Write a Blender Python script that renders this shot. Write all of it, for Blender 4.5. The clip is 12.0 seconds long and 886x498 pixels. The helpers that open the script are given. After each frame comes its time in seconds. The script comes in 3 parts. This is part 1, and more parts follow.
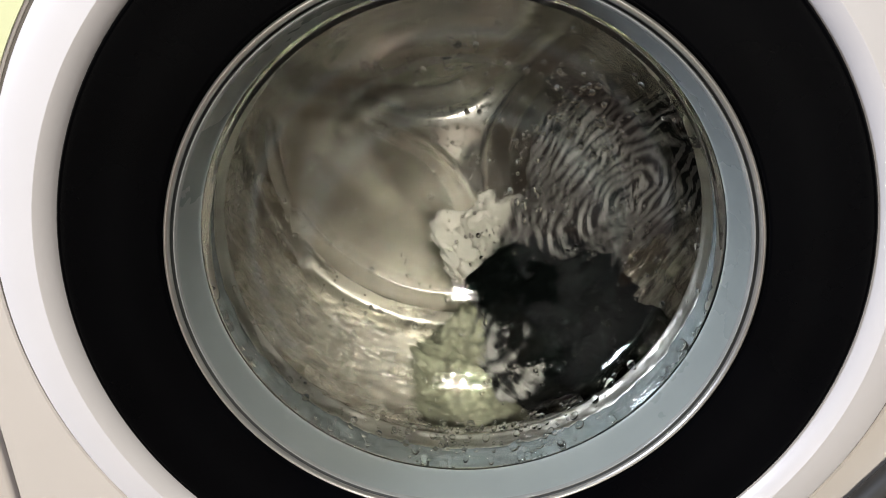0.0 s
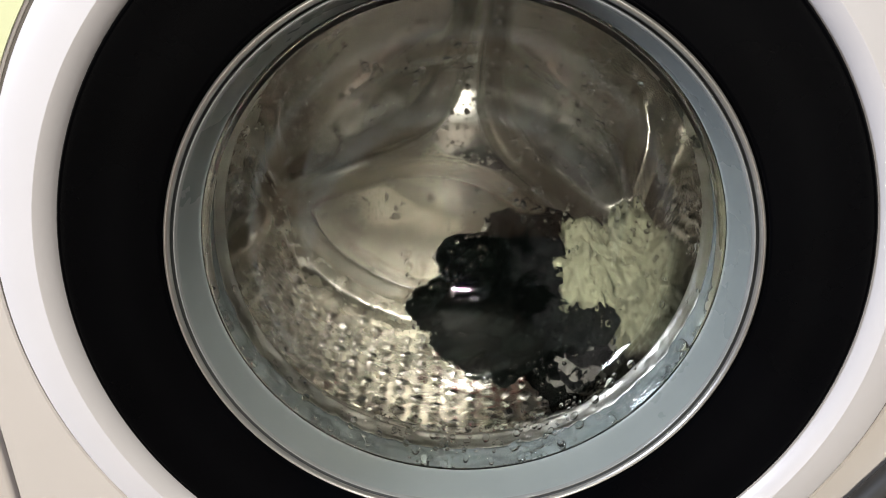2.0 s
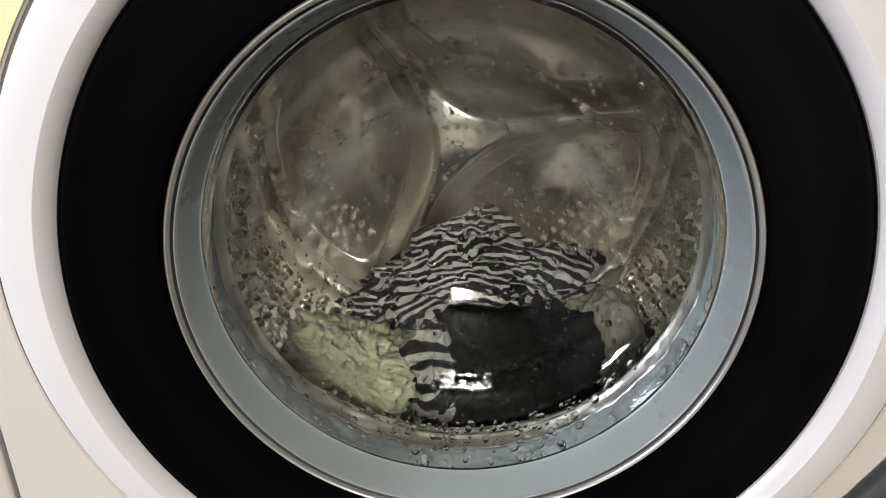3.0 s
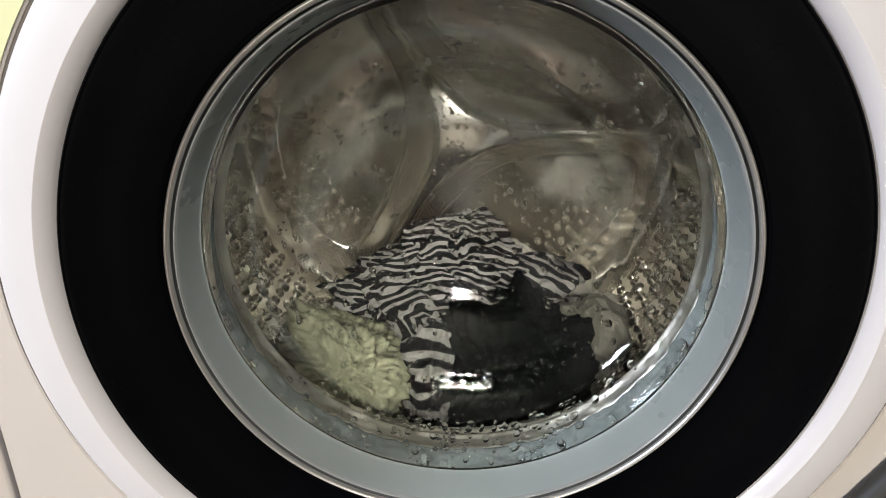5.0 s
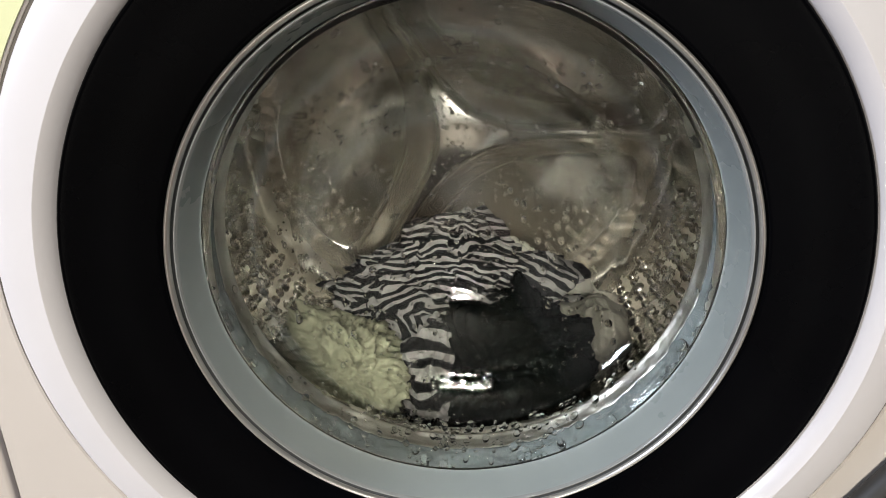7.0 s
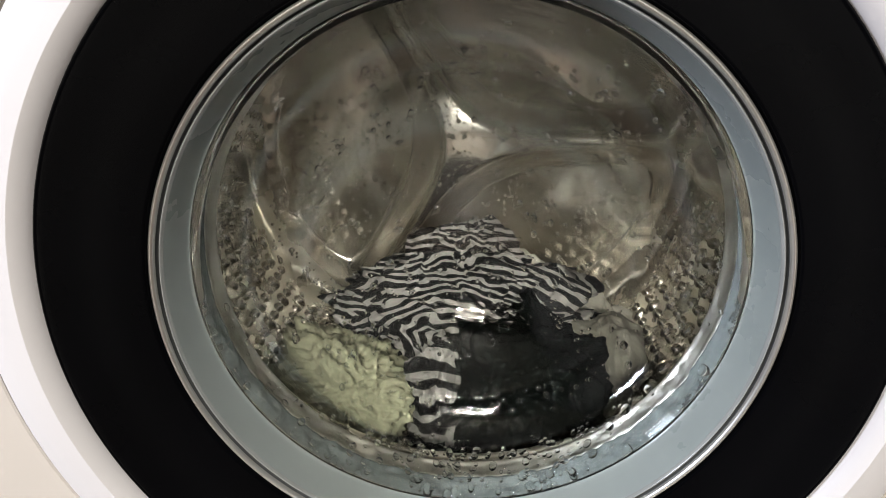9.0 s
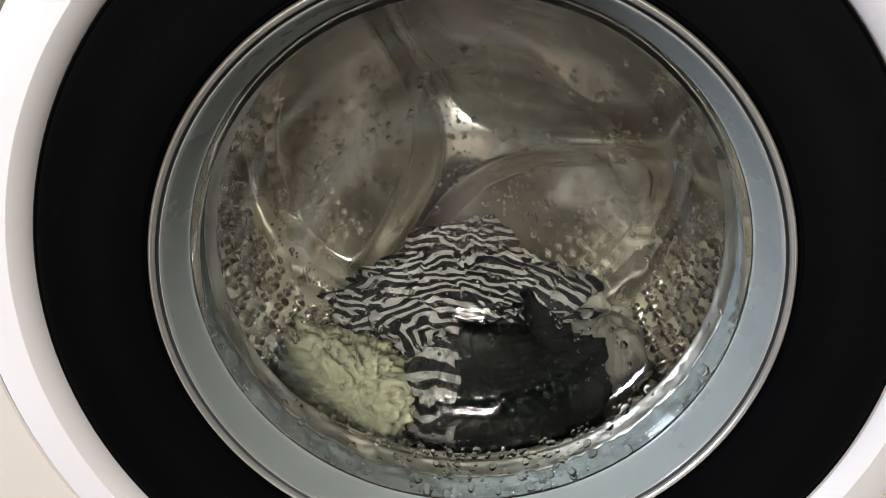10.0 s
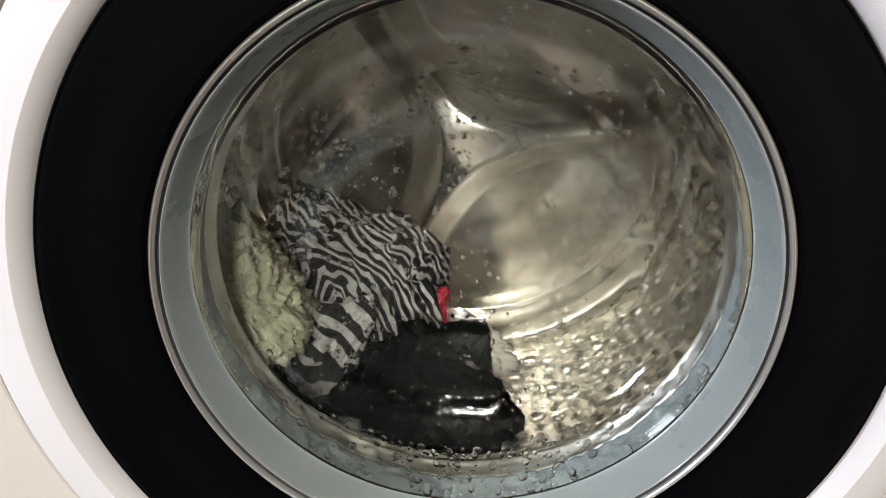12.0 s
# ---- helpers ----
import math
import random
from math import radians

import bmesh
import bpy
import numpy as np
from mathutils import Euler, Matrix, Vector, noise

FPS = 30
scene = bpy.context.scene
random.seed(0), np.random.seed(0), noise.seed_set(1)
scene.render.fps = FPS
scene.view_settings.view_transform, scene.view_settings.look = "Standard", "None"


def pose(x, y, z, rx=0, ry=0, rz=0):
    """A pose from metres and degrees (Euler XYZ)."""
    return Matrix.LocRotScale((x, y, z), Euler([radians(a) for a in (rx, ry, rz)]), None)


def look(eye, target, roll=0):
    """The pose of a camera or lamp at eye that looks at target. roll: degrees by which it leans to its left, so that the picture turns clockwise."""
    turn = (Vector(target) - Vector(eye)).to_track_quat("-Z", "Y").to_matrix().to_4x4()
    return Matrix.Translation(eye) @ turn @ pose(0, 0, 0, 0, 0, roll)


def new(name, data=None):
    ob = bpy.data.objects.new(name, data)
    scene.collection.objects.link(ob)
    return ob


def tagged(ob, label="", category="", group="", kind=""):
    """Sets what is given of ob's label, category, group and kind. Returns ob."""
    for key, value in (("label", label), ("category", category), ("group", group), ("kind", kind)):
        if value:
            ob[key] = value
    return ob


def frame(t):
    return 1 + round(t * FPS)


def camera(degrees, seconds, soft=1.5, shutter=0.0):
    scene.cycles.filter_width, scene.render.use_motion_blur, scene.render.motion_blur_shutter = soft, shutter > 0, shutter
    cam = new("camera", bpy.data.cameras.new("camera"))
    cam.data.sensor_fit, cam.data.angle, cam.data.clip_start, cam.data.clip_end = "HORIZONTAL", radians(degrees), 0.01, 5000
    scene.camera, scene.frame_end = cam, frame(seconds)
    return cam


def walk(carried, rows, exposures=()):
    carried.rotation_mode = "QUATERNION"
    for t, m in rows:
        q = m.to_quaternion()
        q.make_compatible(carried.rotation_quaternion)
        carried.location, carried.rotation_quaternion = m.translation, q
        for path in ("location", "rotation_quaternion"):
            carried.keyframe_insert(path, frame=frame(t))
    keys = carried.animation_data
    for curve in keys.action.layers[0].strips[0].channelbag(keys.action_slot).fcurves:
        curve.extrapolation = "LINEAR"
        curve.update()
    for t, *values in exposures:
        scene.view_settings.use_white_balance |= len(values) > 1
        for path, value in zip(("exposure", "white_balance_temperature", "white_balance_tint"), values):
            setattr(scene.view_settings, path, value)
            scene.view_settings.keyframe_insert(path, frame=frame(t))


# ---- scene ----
ZC = 0.47            # height of the drum's axis over the floor
cam = camera(64, 12.0, soft=0.85, shutter=0.35)
VIEW_A = pose(-0.0029, -0.3722, ZC + 0.1856, 67.25, 0, 1.24)
VIEW_B = pose(-0.0007, -0.3419, ZC + 0.1804, 67.77, 0, 2.05)
walk(cam, [(0, VIEW_A), (7.1, VIEW_A), (8.5, VIEW_B), (12, VIEW_B)],
     [(0, 0.43), (7.1, 0.43), (8.5, 0.56), (12, 0.56)])

# ---- light ----
world = bpy.data.worlds.new("world")
scene.world = world
world.use_nodes = True
world.node_tree.nodes["Background"].inputs[0].default_value = (0.75, 0.82, 1.0, 1)
world.node_tree.nodes["Background"].inputs[1].default_value = 0.3


def area_lamp(name, m, sx, sy, power, color):
    d = bpy.data.lights.new(name, "AREA")
    d.shape, d.size, d.size_y, d.energy, d.color = "RECTANGLE", sx, sy, power, color
    ob = new(name, d)
    ob.matrix_world = m
    return ob


LAMP = Vector((-0.08, -3.40, 1.98))
TUBES = (-0.26, 0.26)
for dy in TUBES:
    area_lamp("tube_glow", look(LAMP + Vector((0, dy, -0.022)), LAMP + Vector((0, dy + 1.0, -0.9))), 0.86, 0.012, 66, (1.0, 0.95, 0.845))

# added cool fill from the left that tints the white ring lilac
area_lamp("side_fill_glow", look((-1.78, -0.50, 1.20), (0, 0, ZC)), 0.34, 0.34, 27, (0.80, 0.86, 1.0))


# ---- materials ----
def material(name, color, rough=0.5, metal=0.0, var=0.12, scale=30.0, bump=0.0, bump_scale=200.0, **extra):
    """A Principled surface with two scales of colour and roughness variation and a fine relief."""
    m = bpy.data.materials.new(name)
    m.use_nodes = True
    nt = m.node_tree
    b = nt.nodes["Principled BSDF"]
    tc = nt.nodes.new("ShaderNodeTexCoord")
    n1 = nt.nodes.new("ShaderNodeTexNoise")
    n1.inputs["Scale"].default_value, n1.inputs["Detail"].default_value = scale, 6
    n2 = nt.nodes.new("ShaderNodeTexNoise")
    n2.inputs["Scale"].default_value, n2.inputs["Detail"].default_value = scale * 0.17, 3
    add = nt.nodes.new("ShaderNodeMath")
    add.operation = "ADD"
    mr = nt.nodes.new("ShaderNodeMapRange")
    mr.inputs[1].default_value, mr.inputs[2].default_value = 0.6, 1.4
    mr.inputs[3].default_value, mr.inputs[4].default_value = 1 - var, 1 + var
    mul = nt.nodes.new("ShaderNodeVectorMath")
    mul.operation = "SCALE"
    mul.inputs[0].default_value = color
    mr2 = nt.nodes.new("ShaderNodeMapRange")
    mr2.inputs[1].default_value, mr2.inputs[2].default_value = 0.6, 1.4
    mr2.inputs[3].default_value, mr2.inputs[4].default_value = rough * (1 - var), min(1, rough * (1 + var))
    for n in (n1, n2):
        nt.links.new(tc.outputs["Object"], n.inputs["Vector"])
    nt.links.new(n1.outputs["Fac"], add.inputs[0])
    nt.links.new(n2.outputs["Fac"], add.inputs[1])
    nt.links.new(add.outputs[0], mr.inputs[0])
    nt.links.new(add.outputs[0], mr2.inputs[0])
    nt.links.new(mr.outputs[0], mul.inputs["Scale"])
    nt.links.new(mul.outputs[0], b.inputs["Base Color"])
    nt.links.new(mr2.outputs[0], b.inputs["Roughness"])
    b.inputs["Metallic"].default_value = metal
    if bump:
        n3 = nt.nodes.new("ShaderNodeTexNoise")
        n3.inputs["Scale"].default_value, n3.inputs["Detail"].default_value = bump_scale, 4
        bp = nt.nodes.new("ShaderNodeBump")
        bp.inputs["Strength"].default_value, bp.inputs["Distance"].default_value = bump, 0.002
        nt.links.new(tc.outputs["Object"], n3.inputs["Vector"])
        nt.links.new(n3.outputs["Fac"], bp.inputs["Height"])
        nt.links.new(bp.outputs[0], b.inputs["Normal"])
    for k, v in extra.items():
        b.inputs[k.replace("_", " ")].default_value = v
    return m


def glass(name, tint, rough=0.0, ior=1.5):
    m = bpy.data.materials.new(name)
    m.use_nodes = True
    b = m.node_tree.nodes["Principled BSDF"]
    b.inputs["Base Color"].default_value = (*tint, 1)
    b.inputs["Roughness"].default_value = rough
    b.inputs["IOR"].default_value = ior
    b.inputs["Transmission Weight"].default_value = 1
    return m


WHITE = material("white_enamel", (0.50, 0.462, 0.436), 0.35, var=0.03, scale=12)
WHITE_RING = material("white_plastic", (0.555, 0.54, 0.565), 0.32, var=0.03, scale=15)
BLACK = material("black_gloss_plastic", (0.0012, 0.0013, 0.0018), 0.07, var=0.3, scale=18, Specular_IOR_Level=0.05)
CHROME = material("satin_silver_plastic", (0.66, 0.65, 0.62), 0.32, metal=0.9, var=0.05)
GREY = material("grey_rubber", (0.212, 0.242, 0.244), 0.28, var=0.08, scale=25, bump=0.05, bump_scale=60)
GREY_WET = material("wet_grey_rubber", (0.075, 0.087, 0.088), 0.14, var=0.35, scale=45, bump=1.0, bump_scale=55)
STEEL = material("stainless_steel", (0.74, 0.715, 0.655), 0.20, metal=1.0, var=0.12, scale=40, bump=0.015, bump_scale=300)
STEEL_WALL = material("wet_drum_steel", (0.56, 0.54, 0.48), 0.27, metal=1.0, var=0.3, scale=70, bump=0.45, bump_scale=150)
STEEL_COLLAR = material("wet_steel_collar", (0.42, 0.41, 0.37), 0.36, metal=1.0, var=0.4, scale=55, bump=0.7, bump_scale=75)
DARK = material("dark_gap", (0.02, 0.02, 0.02), 0.6)
GLASS = glass("door_glass", (0.985, 0.998, 0.982))


GLASS.node_tree.nodes["Principled BSDF"].inputs["Specular IOR Level"].default_value = 0.3


def wet_film(m):
    """Water running down the glass: ripples that grow towards the lower half and the steep side."""
    nt = m.node_tree
    place, axes = nt.nodes.new("ShaderNodeTexCoord"), nt.nodes.new("ShaderNodeSeparateXYZ")
    nt.links.new(place.outputs["Object"], axes.inputs[0])

    def node(op, a, b):
        n = nt.nodes.new("ShaderNodeMath")
        n.operation = op
        for slot, v in zip(n.inputs, (a, b)):
            if isinstance(v, (int, float)):
                slot.default_value = v
            else:
                nt.links.new(v, slot)
        return n.outputs[0]

    def ramp(value, a, b, lo, hi):
        n = nt.nodes.new("ShaderNodeMapRange")
        for slot, v in zip(n.inputs[1:5], (a, b, lo, hi)):
            slot.default_value = v
        nt.links.new(value, n.inputs[0])
        return n.outputs[0]

    def ripple(scale, detail):
        n = nt.nodes.new("ShaderNodeTexNoise")
        n.inputs["Scale"].default_value, n.inputs["Detail"].default_value = scale, detail
        nt.links.new(place.outputs["Object"], n.inputs["Vector"])
        return n.outputs["Fac"]

    low = ramp(axes.outputs["Z"], -0.050, -0.115, 0.05, 1.15)
    side = ramp(axes.outputs["Y"], 0.098, 0.074, 0.0, 0.40)
    amount = node("MAXIMUM", low, side)
    height = node("MULTIPLY", amount, node("ADD", ripple(34, 2), node("MULTIPLY", ripple(120, 2), 0.26)))
    dent = nt.nodes.new("ShaderNodeBump")
    dent.inputs["Strength"].default_value, dent.inputs["Distance"].default_value = 0.35, 0.0016
    nt.links.new(height, dent.inputs["Height"])
    nt.links.new(dent.outputs[0], nt.nodes["Principled BSDF"].inputs["Normal"])


wet_film(GLASS)
WATER = glass("water", (0.98, 0.99, 0.99), 0.0, 1.33)
PAINT = material("wall_paint", (0.06, 0.057, 0.052), 0.8, var=0.05, scale=3)
CEIL = material("ceiling_paint", (0.16, 0.155, 0.145), 0.85, var=0.04, scale=3)
PAINT_LILAC = material("lilac_wall_paint", (0.05, 0.049, 0.060), 0.8, var=0.05, scale=3)
PAINT_BROWN = material("brown_wall_paint", (0.035, 0.032, 0.028), 0.8, var=0.1, scale=3)
TILE = material("brown_floor_tile", (0.060, 0.034, 0.021), 0.45, var=0.15, scale=6)
# reflected yellow-green light on the front panel, put into a colour
PANEL_SHEEN = material("yellow_green_reflection", (0.62, 0.64, 0.40), 0.4, var=0.05)


def cloth(name, color, var=0.15, scale=25, gloss=0.2):
    return material(name, color, 0.7, var=var, scale=scale, bump=0.5, bump_scale=450, Specular_IOR_Level=gloss)


CLOTH_GREEN = cloth("pale_green_cloth", (0.108, 0.110, 0.076), 0.25)
CLOTH_BLACK = cloth("black_cloth", (0.0018, 0.0024, 0.0022), 0.4, gloss=0.0)
CLOTH_RED = cloth("red_cloth", (0.115, 0.002, 0.008), 0.35)
CLOTH_WHITE = cloth("off_white_cloth", (0.165, 0.159, 0.138), 0.16)


def zebra(name, stripes=37, black=0.57):
    m = cloth(name, (0.5, 0.5, 0.5), gloss=0.06)
    nt = m.node_tree
    b = nt.nodes["Principled BSDF"]
    tc = nt.nodes.new("ShaderNodeTexCoord")
    w = nt.nodes.new("ShaderNodeTexWave")
    w.inputs["Scale"].default_value = stripes
    w.wave_type, w.rings_direction = "RINGS", "Y"
    w.inputs["Distortion"].default_value = 9
    w.inputs["Detail"].default_value = 1.0
    w.inputs["Detail Scale"].default_value = 1.1
    stretch = nt.nodes.new("ShaderNodeMapping")
    stretch.inputs["Location"].default_value, stretch.inputs["Scale"].default_value = (0.004, 0, 0.016), (0.62, 1.0, 1.35)
    nt.links.new(tc.outputs["Object"], stretch.inputs["Vector"])
    r = nt.nodes.new("ShaderNodeValToRGB")
    r.color_ramp.elements[0].position, r.color_ramp.elements[0].color = black, (0.004, 0.004, 0.0045, 1)
    r.color_ramp.elements[1].position, r.color_ramp.elements[1].color = black + 0.1, (0.098, 0.096, 0.092, 1)
    nt.links.new(stretch.outputs["Vector"], w.inputs["Vector"])
    nt.links.new(w.outputs["Fac"], r.inputs["Fac"])
    nt.links.new(r.outputs["Color"], b.inputs["Base Color"])
    return m


CLOTH_ZEBRA = zebra("zebra_striped_cloth")
CLOTH_BANDED = zebra("banded_white_cloth", 16, 0.36)
CLOTH_GREY = cloth("grey_cloth", (0.062, 0.060, 0.050), 0.12)


# ---- builders ----
def part(name, bm, mat, parent=None, label="", smooth=True):
    me = bpy.data.meshes.new(name)
    bm.normal_update()
    bm.to_mesh(me)
    bm.free()
    if smooth:
        for p in me.polygons:
            p.use_smooth = True
    me.materials.append(mat)
    ob = new(name, me)
    ob.parent = parent
    if label:
        tagged(ob, label)
    return ob


def lathe(profile, seg=160, closed=False, bm=None):
    """Revolves (radius, depth) points round the y axis."""
    bm = bm or bmesh.new()
    rings = []
    for r, y in profile:
        if r < 1e-6:
            rings.append([bm.verts.new((0, y, 0))] * seg)
        else:
            rings.append([bm.verts.new((r * math.cos(2 * math.pi * i / seg), y, r * math.sin(2 * math.pi * i / seg))) for i in range(seg)])
    pairs = list(zip(rings, rings[1:])) + ([(rings[-1], rings[0])] if closed else [])
    for a, b in pairs:
        for i in range(seg):
            j = (i + 1) % seg
            vs = list(dict.fromkeys((a[i], a[j], b[j], b[i])))
            if len(vs) > 2:
                bm.faces.new(vs)
    bmesh.ops.recalc_face_normals(bm, faces=bm.faces)
    return bm


def smooth_profile(pts, n=6):
    """Catmull-Rom through the points."""
    out = []
    for i in range(len(pts) - 1):
        p = [Vector(pts[max(0, min(len(pts) - 1, i + k))]) for k in (-1, 0, 1, 2)]
        for s in range(n):
            t = s / n
            v = 0.5 * ((2 * p[1]) + (p[2] - p[0]) * t + (2 * p[0] - 5 * p[1] + 4 * p[2] - p[3]) * t * t + (3 * p[1] - p[0] - 3 * p[2] + p[3]) * t ** 3)
            out.append((v.x, v.y))
    out.append(tuple(pts[-1]))
    return out


def box(sx, sy, sz, at=(0, 0, 0), bevel=0.0, bm=None):
    bm = bm or bmesh.new()
    made = bmesh.ops.create_cube(bm, size=1, matrix=Matrix.Translation(at) @ Matrix.Diagonal((sx, sy, sz, 1)))
    if bevel:
        edges = list({e for v in made["verts"] for e in v.link_edges})
        bmesh.ops.bevel(bm, geom=edges, offset=bevel, segments=3, affect="EDGES", profile=0.5)
    return bm


def smoothstep(a, b, x):
    t = max(0.0, min(1.0, (x - a) / (b - a)))
    return t * t * (3 - 2 * t)


# ---- room ----
X0, X1, Y0, Y1, H = -1.9, 2.1, -5.4, 0.62, 2.3
tagged(part("floor", box(X1 - X0, Y1 - Y0, 0.1, ((X0 + X1) / 2, (Y0 + Y1) / 2, -0.05)), TILE, smooth=False), "dark brown tiled floor of the laundry room", "floor", kind="structure")
tagged(part("ceiling", box(X1 - X0, Y1 - Y0, 0.1, ((X0 + X1) / 2, (Y0 + Y1) / 2, H + 0.05)), CEIL, smooth=False), "plain grey painted ceiling", "ceiling", kind="structure")
tagged(part("wall_north", box(X1 - X0, 0.1, H, ((X0 + X1) / 2, Y1 + 0.05, H / 2)), PAINT, smooth=False), "plain painted wall behind the machine", "wall", kind="structure")
tagged(part("wall_south", box(X1 - X0, 0.1, H, ((X0 + X1) / 2, Y0 - 0.05, H / 2)), PAINT_BROWN, smooth=False), "plain dark brown painted wall", "wall", kind="structure")
tagged(part("wall_east", box(0.1, Y1 - Y0, H, (X1 + 0.05, (Y0 + Y1) / 2, H / 2)), PAINT, smooth=False), "plain painted wall", "wall", kind="structure")
tagged(part("wall_west", box(0.1, Y1 - Y0, H, (X0 - 0.05, (Y0 + Y1) / 2, H / 2)), PAINT_LILAC, smooth=False), "plain pale lilac painted wall", "wall", kind="structure")

# ---- cabinet beside the machine ----
cabinet = tagged(new("side_cabinet"), "beige-white laundry cabinet standing beside the washing machine", "cabinet")
cabinet.location = (-0.46, 0, 0)
part("carcass", box(0.304, 0.53, 0.83, (0, 0.30, 0.435), 0.002), WHITE, cabinet)
part("door_panel", box(0.300, 0.018, 0.76, (0, 0.018, 0.46), 0.003), WHITE, cabinet)
part("plinth", box(0.29, 0.02, 0.06, (0, 0.07, 0.03)), DARK, cabinet)
part("worktop", box(0.31, 0.57, 0.022, (0, 0.285, 0.862), 0.004), WHITE, cabinet)

# ---- ceiling light ----
TUBE_GLOW = bpy.data.materials.new("lamp_tube")
TUBE_GLOW.use_nodes = True
TUBE_GLOW.node_tree.nodes["Principled BSDF"].inputs["Emission Color"].default_value = (1.0, 0.96, 0.88, 1)
TUBE_GLOW.node_tree.nodes["Principled BSDF"].inputs["Emission Strength"].default_value = 6
light_fixture = tagged(new("ceiling_light"), "white hanging light with two fluorescent tubes", "lamp")
light_fixture.location = LAMP
for dx in (-0.25, 0.25):
    part("hanger_rod", box(0.012, 0.012, H - LAMP.z - 0.0905, (dx, 0, 0.0915 + (H - LAMP.z - 0.0905) / 2), 0.002), WHITE, light_fixture)
part("housing", box(0.94, 0.66, 0.055, (0, 0, 0.065), 0.006), WHITE, light_fixture)
for dy in TUBES:
    part("tube", lathe([(0, -0.43), (0.013, -0.43), (0.013, 0.43), (0, 0.43)], 20), TUBE_GLOW, light_fixture, "glowing tube").matrix_basis = pose(0, dy, 0, 0, 0, 90)
    for dx in (-0.443, 0.443):
        part("socket", box(0.022, 0.032, 0.060, (dx, dy, 0.010), 0.003), WHITE, light_fixture)

# made-up body for the cool side fill, out of view
side_fill_panel = tagged(new("side_fill_panel"), "square panel on a rod, added as an unseen source of cool light from the left", "lamp")
side_fill_panel.location = (-1.78, -0.50, 1.20)
part("fill_head", box(0.36, 0.36, 0.03, (0, 0, 0.030), 0.006), WHITE, side_fill_panel).matrix_basis = look((0, 0, 0), (1.78, 0.50, ZC - 1.20))
part("fill_rod", box(0.014, 0.014, 1.08, (-0.03, -0.010, 0.560), 0.002), WHITE, side_fill_panel)

# ---- washing machine ----
machine = tagged(new("washing_machine"), "white front-loading washing machine with a round glass door", "washing machine")
RW = 0.2739


def on_axis(ob):
    ob.location = (0, 0, ZC)
    return ob


def front_panel():
    bm = bmesh.new()
    xs, z0, z1 = 0.298, -ZC + 0.02, 0.85 - ZC
    angles = sorted([2 * math.pi * i / 160 for i in range(160)] + [math.atan2(z, x) % (2 * math.pi) for x in (-xs, xs) for z in (z0, z1)])
    rows = []
    for a in angles:
        c, s = math.cos(a), math.sin(a)
        k = min(xs / abs(c) if abs(c) > 1e-9 else 9, (z1 / s if s > 0 else z0 / s) if abs(s) > 1e-9 else 9)
        rows.append([bm.verts.new(p) for p in ((RW * c, 0.05, RW * s), (RW * c, 0.002, RW * s), ((RW + 0.001) * c, 0.0008, (RW + 0.001) * s), (k * c, 0.0008, k * s), (k * c, 0.03, k * s))])
    for a, b in zip(rows, rows[1:] + rows[:1]):
        for i in range(4):
            bm.faces.new((a[i], a[i + 1], b[i + 1], b[i]))
    bmesh.ops.recalc_face_normals(bm, faces=bm.faces)
    return bm


on_axis(part("front_panel", front_panel(), WHITE, machine, smooth=False))
part("side_panel", box(0.006, 0.53, 0.83, (-0.298, 0.30, 0.435), 0.002), WHITE, machine)
part("side_panel", box(0.006, 0.53, 0.83, (0.298, 0.30, 0.435), 0.002), WHITE, machine)
part("rear_panel", box(0.59, 0.006, 0.83, (0, 0.568, 0.435)), WHITE, machine)
part("top_panel", box(0.60, 0.57, 0.022, (0, 0.285, 0.862), 0.006), WHITE, machine)
for sx in (-0.25, 0.25):
    for sy in (0.06, 0.52):
        part("foot", lathe([(0.0, 0.0), (0.022, 0.0), (0.022, 0.014), (0.012, 0.018), (0.012, 0.03), (0, 0.03)], 24), DARK, machine).matrix_basis = pose(sx, sy, 0.0, 90)
part("inner_tub", lathe([(0.262, 0.06), (0.262, 0.43), (0, 0.43)], 64), DARK, machine, "dark plastic tub around the drum").location = (0, 0, ZC)

# thin arc that paints the panel's yellow-green reflection at upper left
bm = bmesh.new()
arc = [[bm.verts.new((r * math.cos(a), y, r * math.sin(a))) for r, y in ((0.2750, 0.0006), (0.2750, -0.0006), (0.320, -0.0006), (0.320, 0.0006))] for a in [radians(133 + 2 * i) for i in range(13)]]
for p, q in zip(arc, arc[1:]):
    for i in range(4):
        bm.faces.new((p[i], p[(i + 1) % 4], q[(i + 1) % 4], q[i]))
bm.faces.new(arc[0]), bm.faces.new(arc[-1])
bmesh.ops.recalc_face_normals(bm, faces=bm.faces)
tagged(on_axis(part("panel_reflection", bm, PANEL_SHEEN, smooth=False)), "thin patch painting the yellow-green light reflected on the panel beside the door ring", "label")

# dark bar and grey-blue plate added low on the front, beside the ring
strip = tagged(new("corner_filler"), "grey-blue plate with a dark rounded bar, added beside the door ring", "cover")
strip.matrix_basis = pose(0.2675, -0.008, ZC - 0.1325, 0, -58, 0)
part("dark_bar", lathe(smooth_profile([(0.0, -0.060), (0.0075, -0.059), (0.0085, -0.055), (0.0085, 0.055), (0.0075, 0.059), (0.0, 0.060)], 4), 20), DARK, strip, "rounded dark bar").matrix_basis = pose(0, 0, 0, 0, 0, 90)
part("blue_plate", box(0.112, 0.014, 0.030, (0, 0.002, -0.021), 0.003), material("grey_blue_plastic", (0.20, 0.23, 0.26), 0.4), strip)

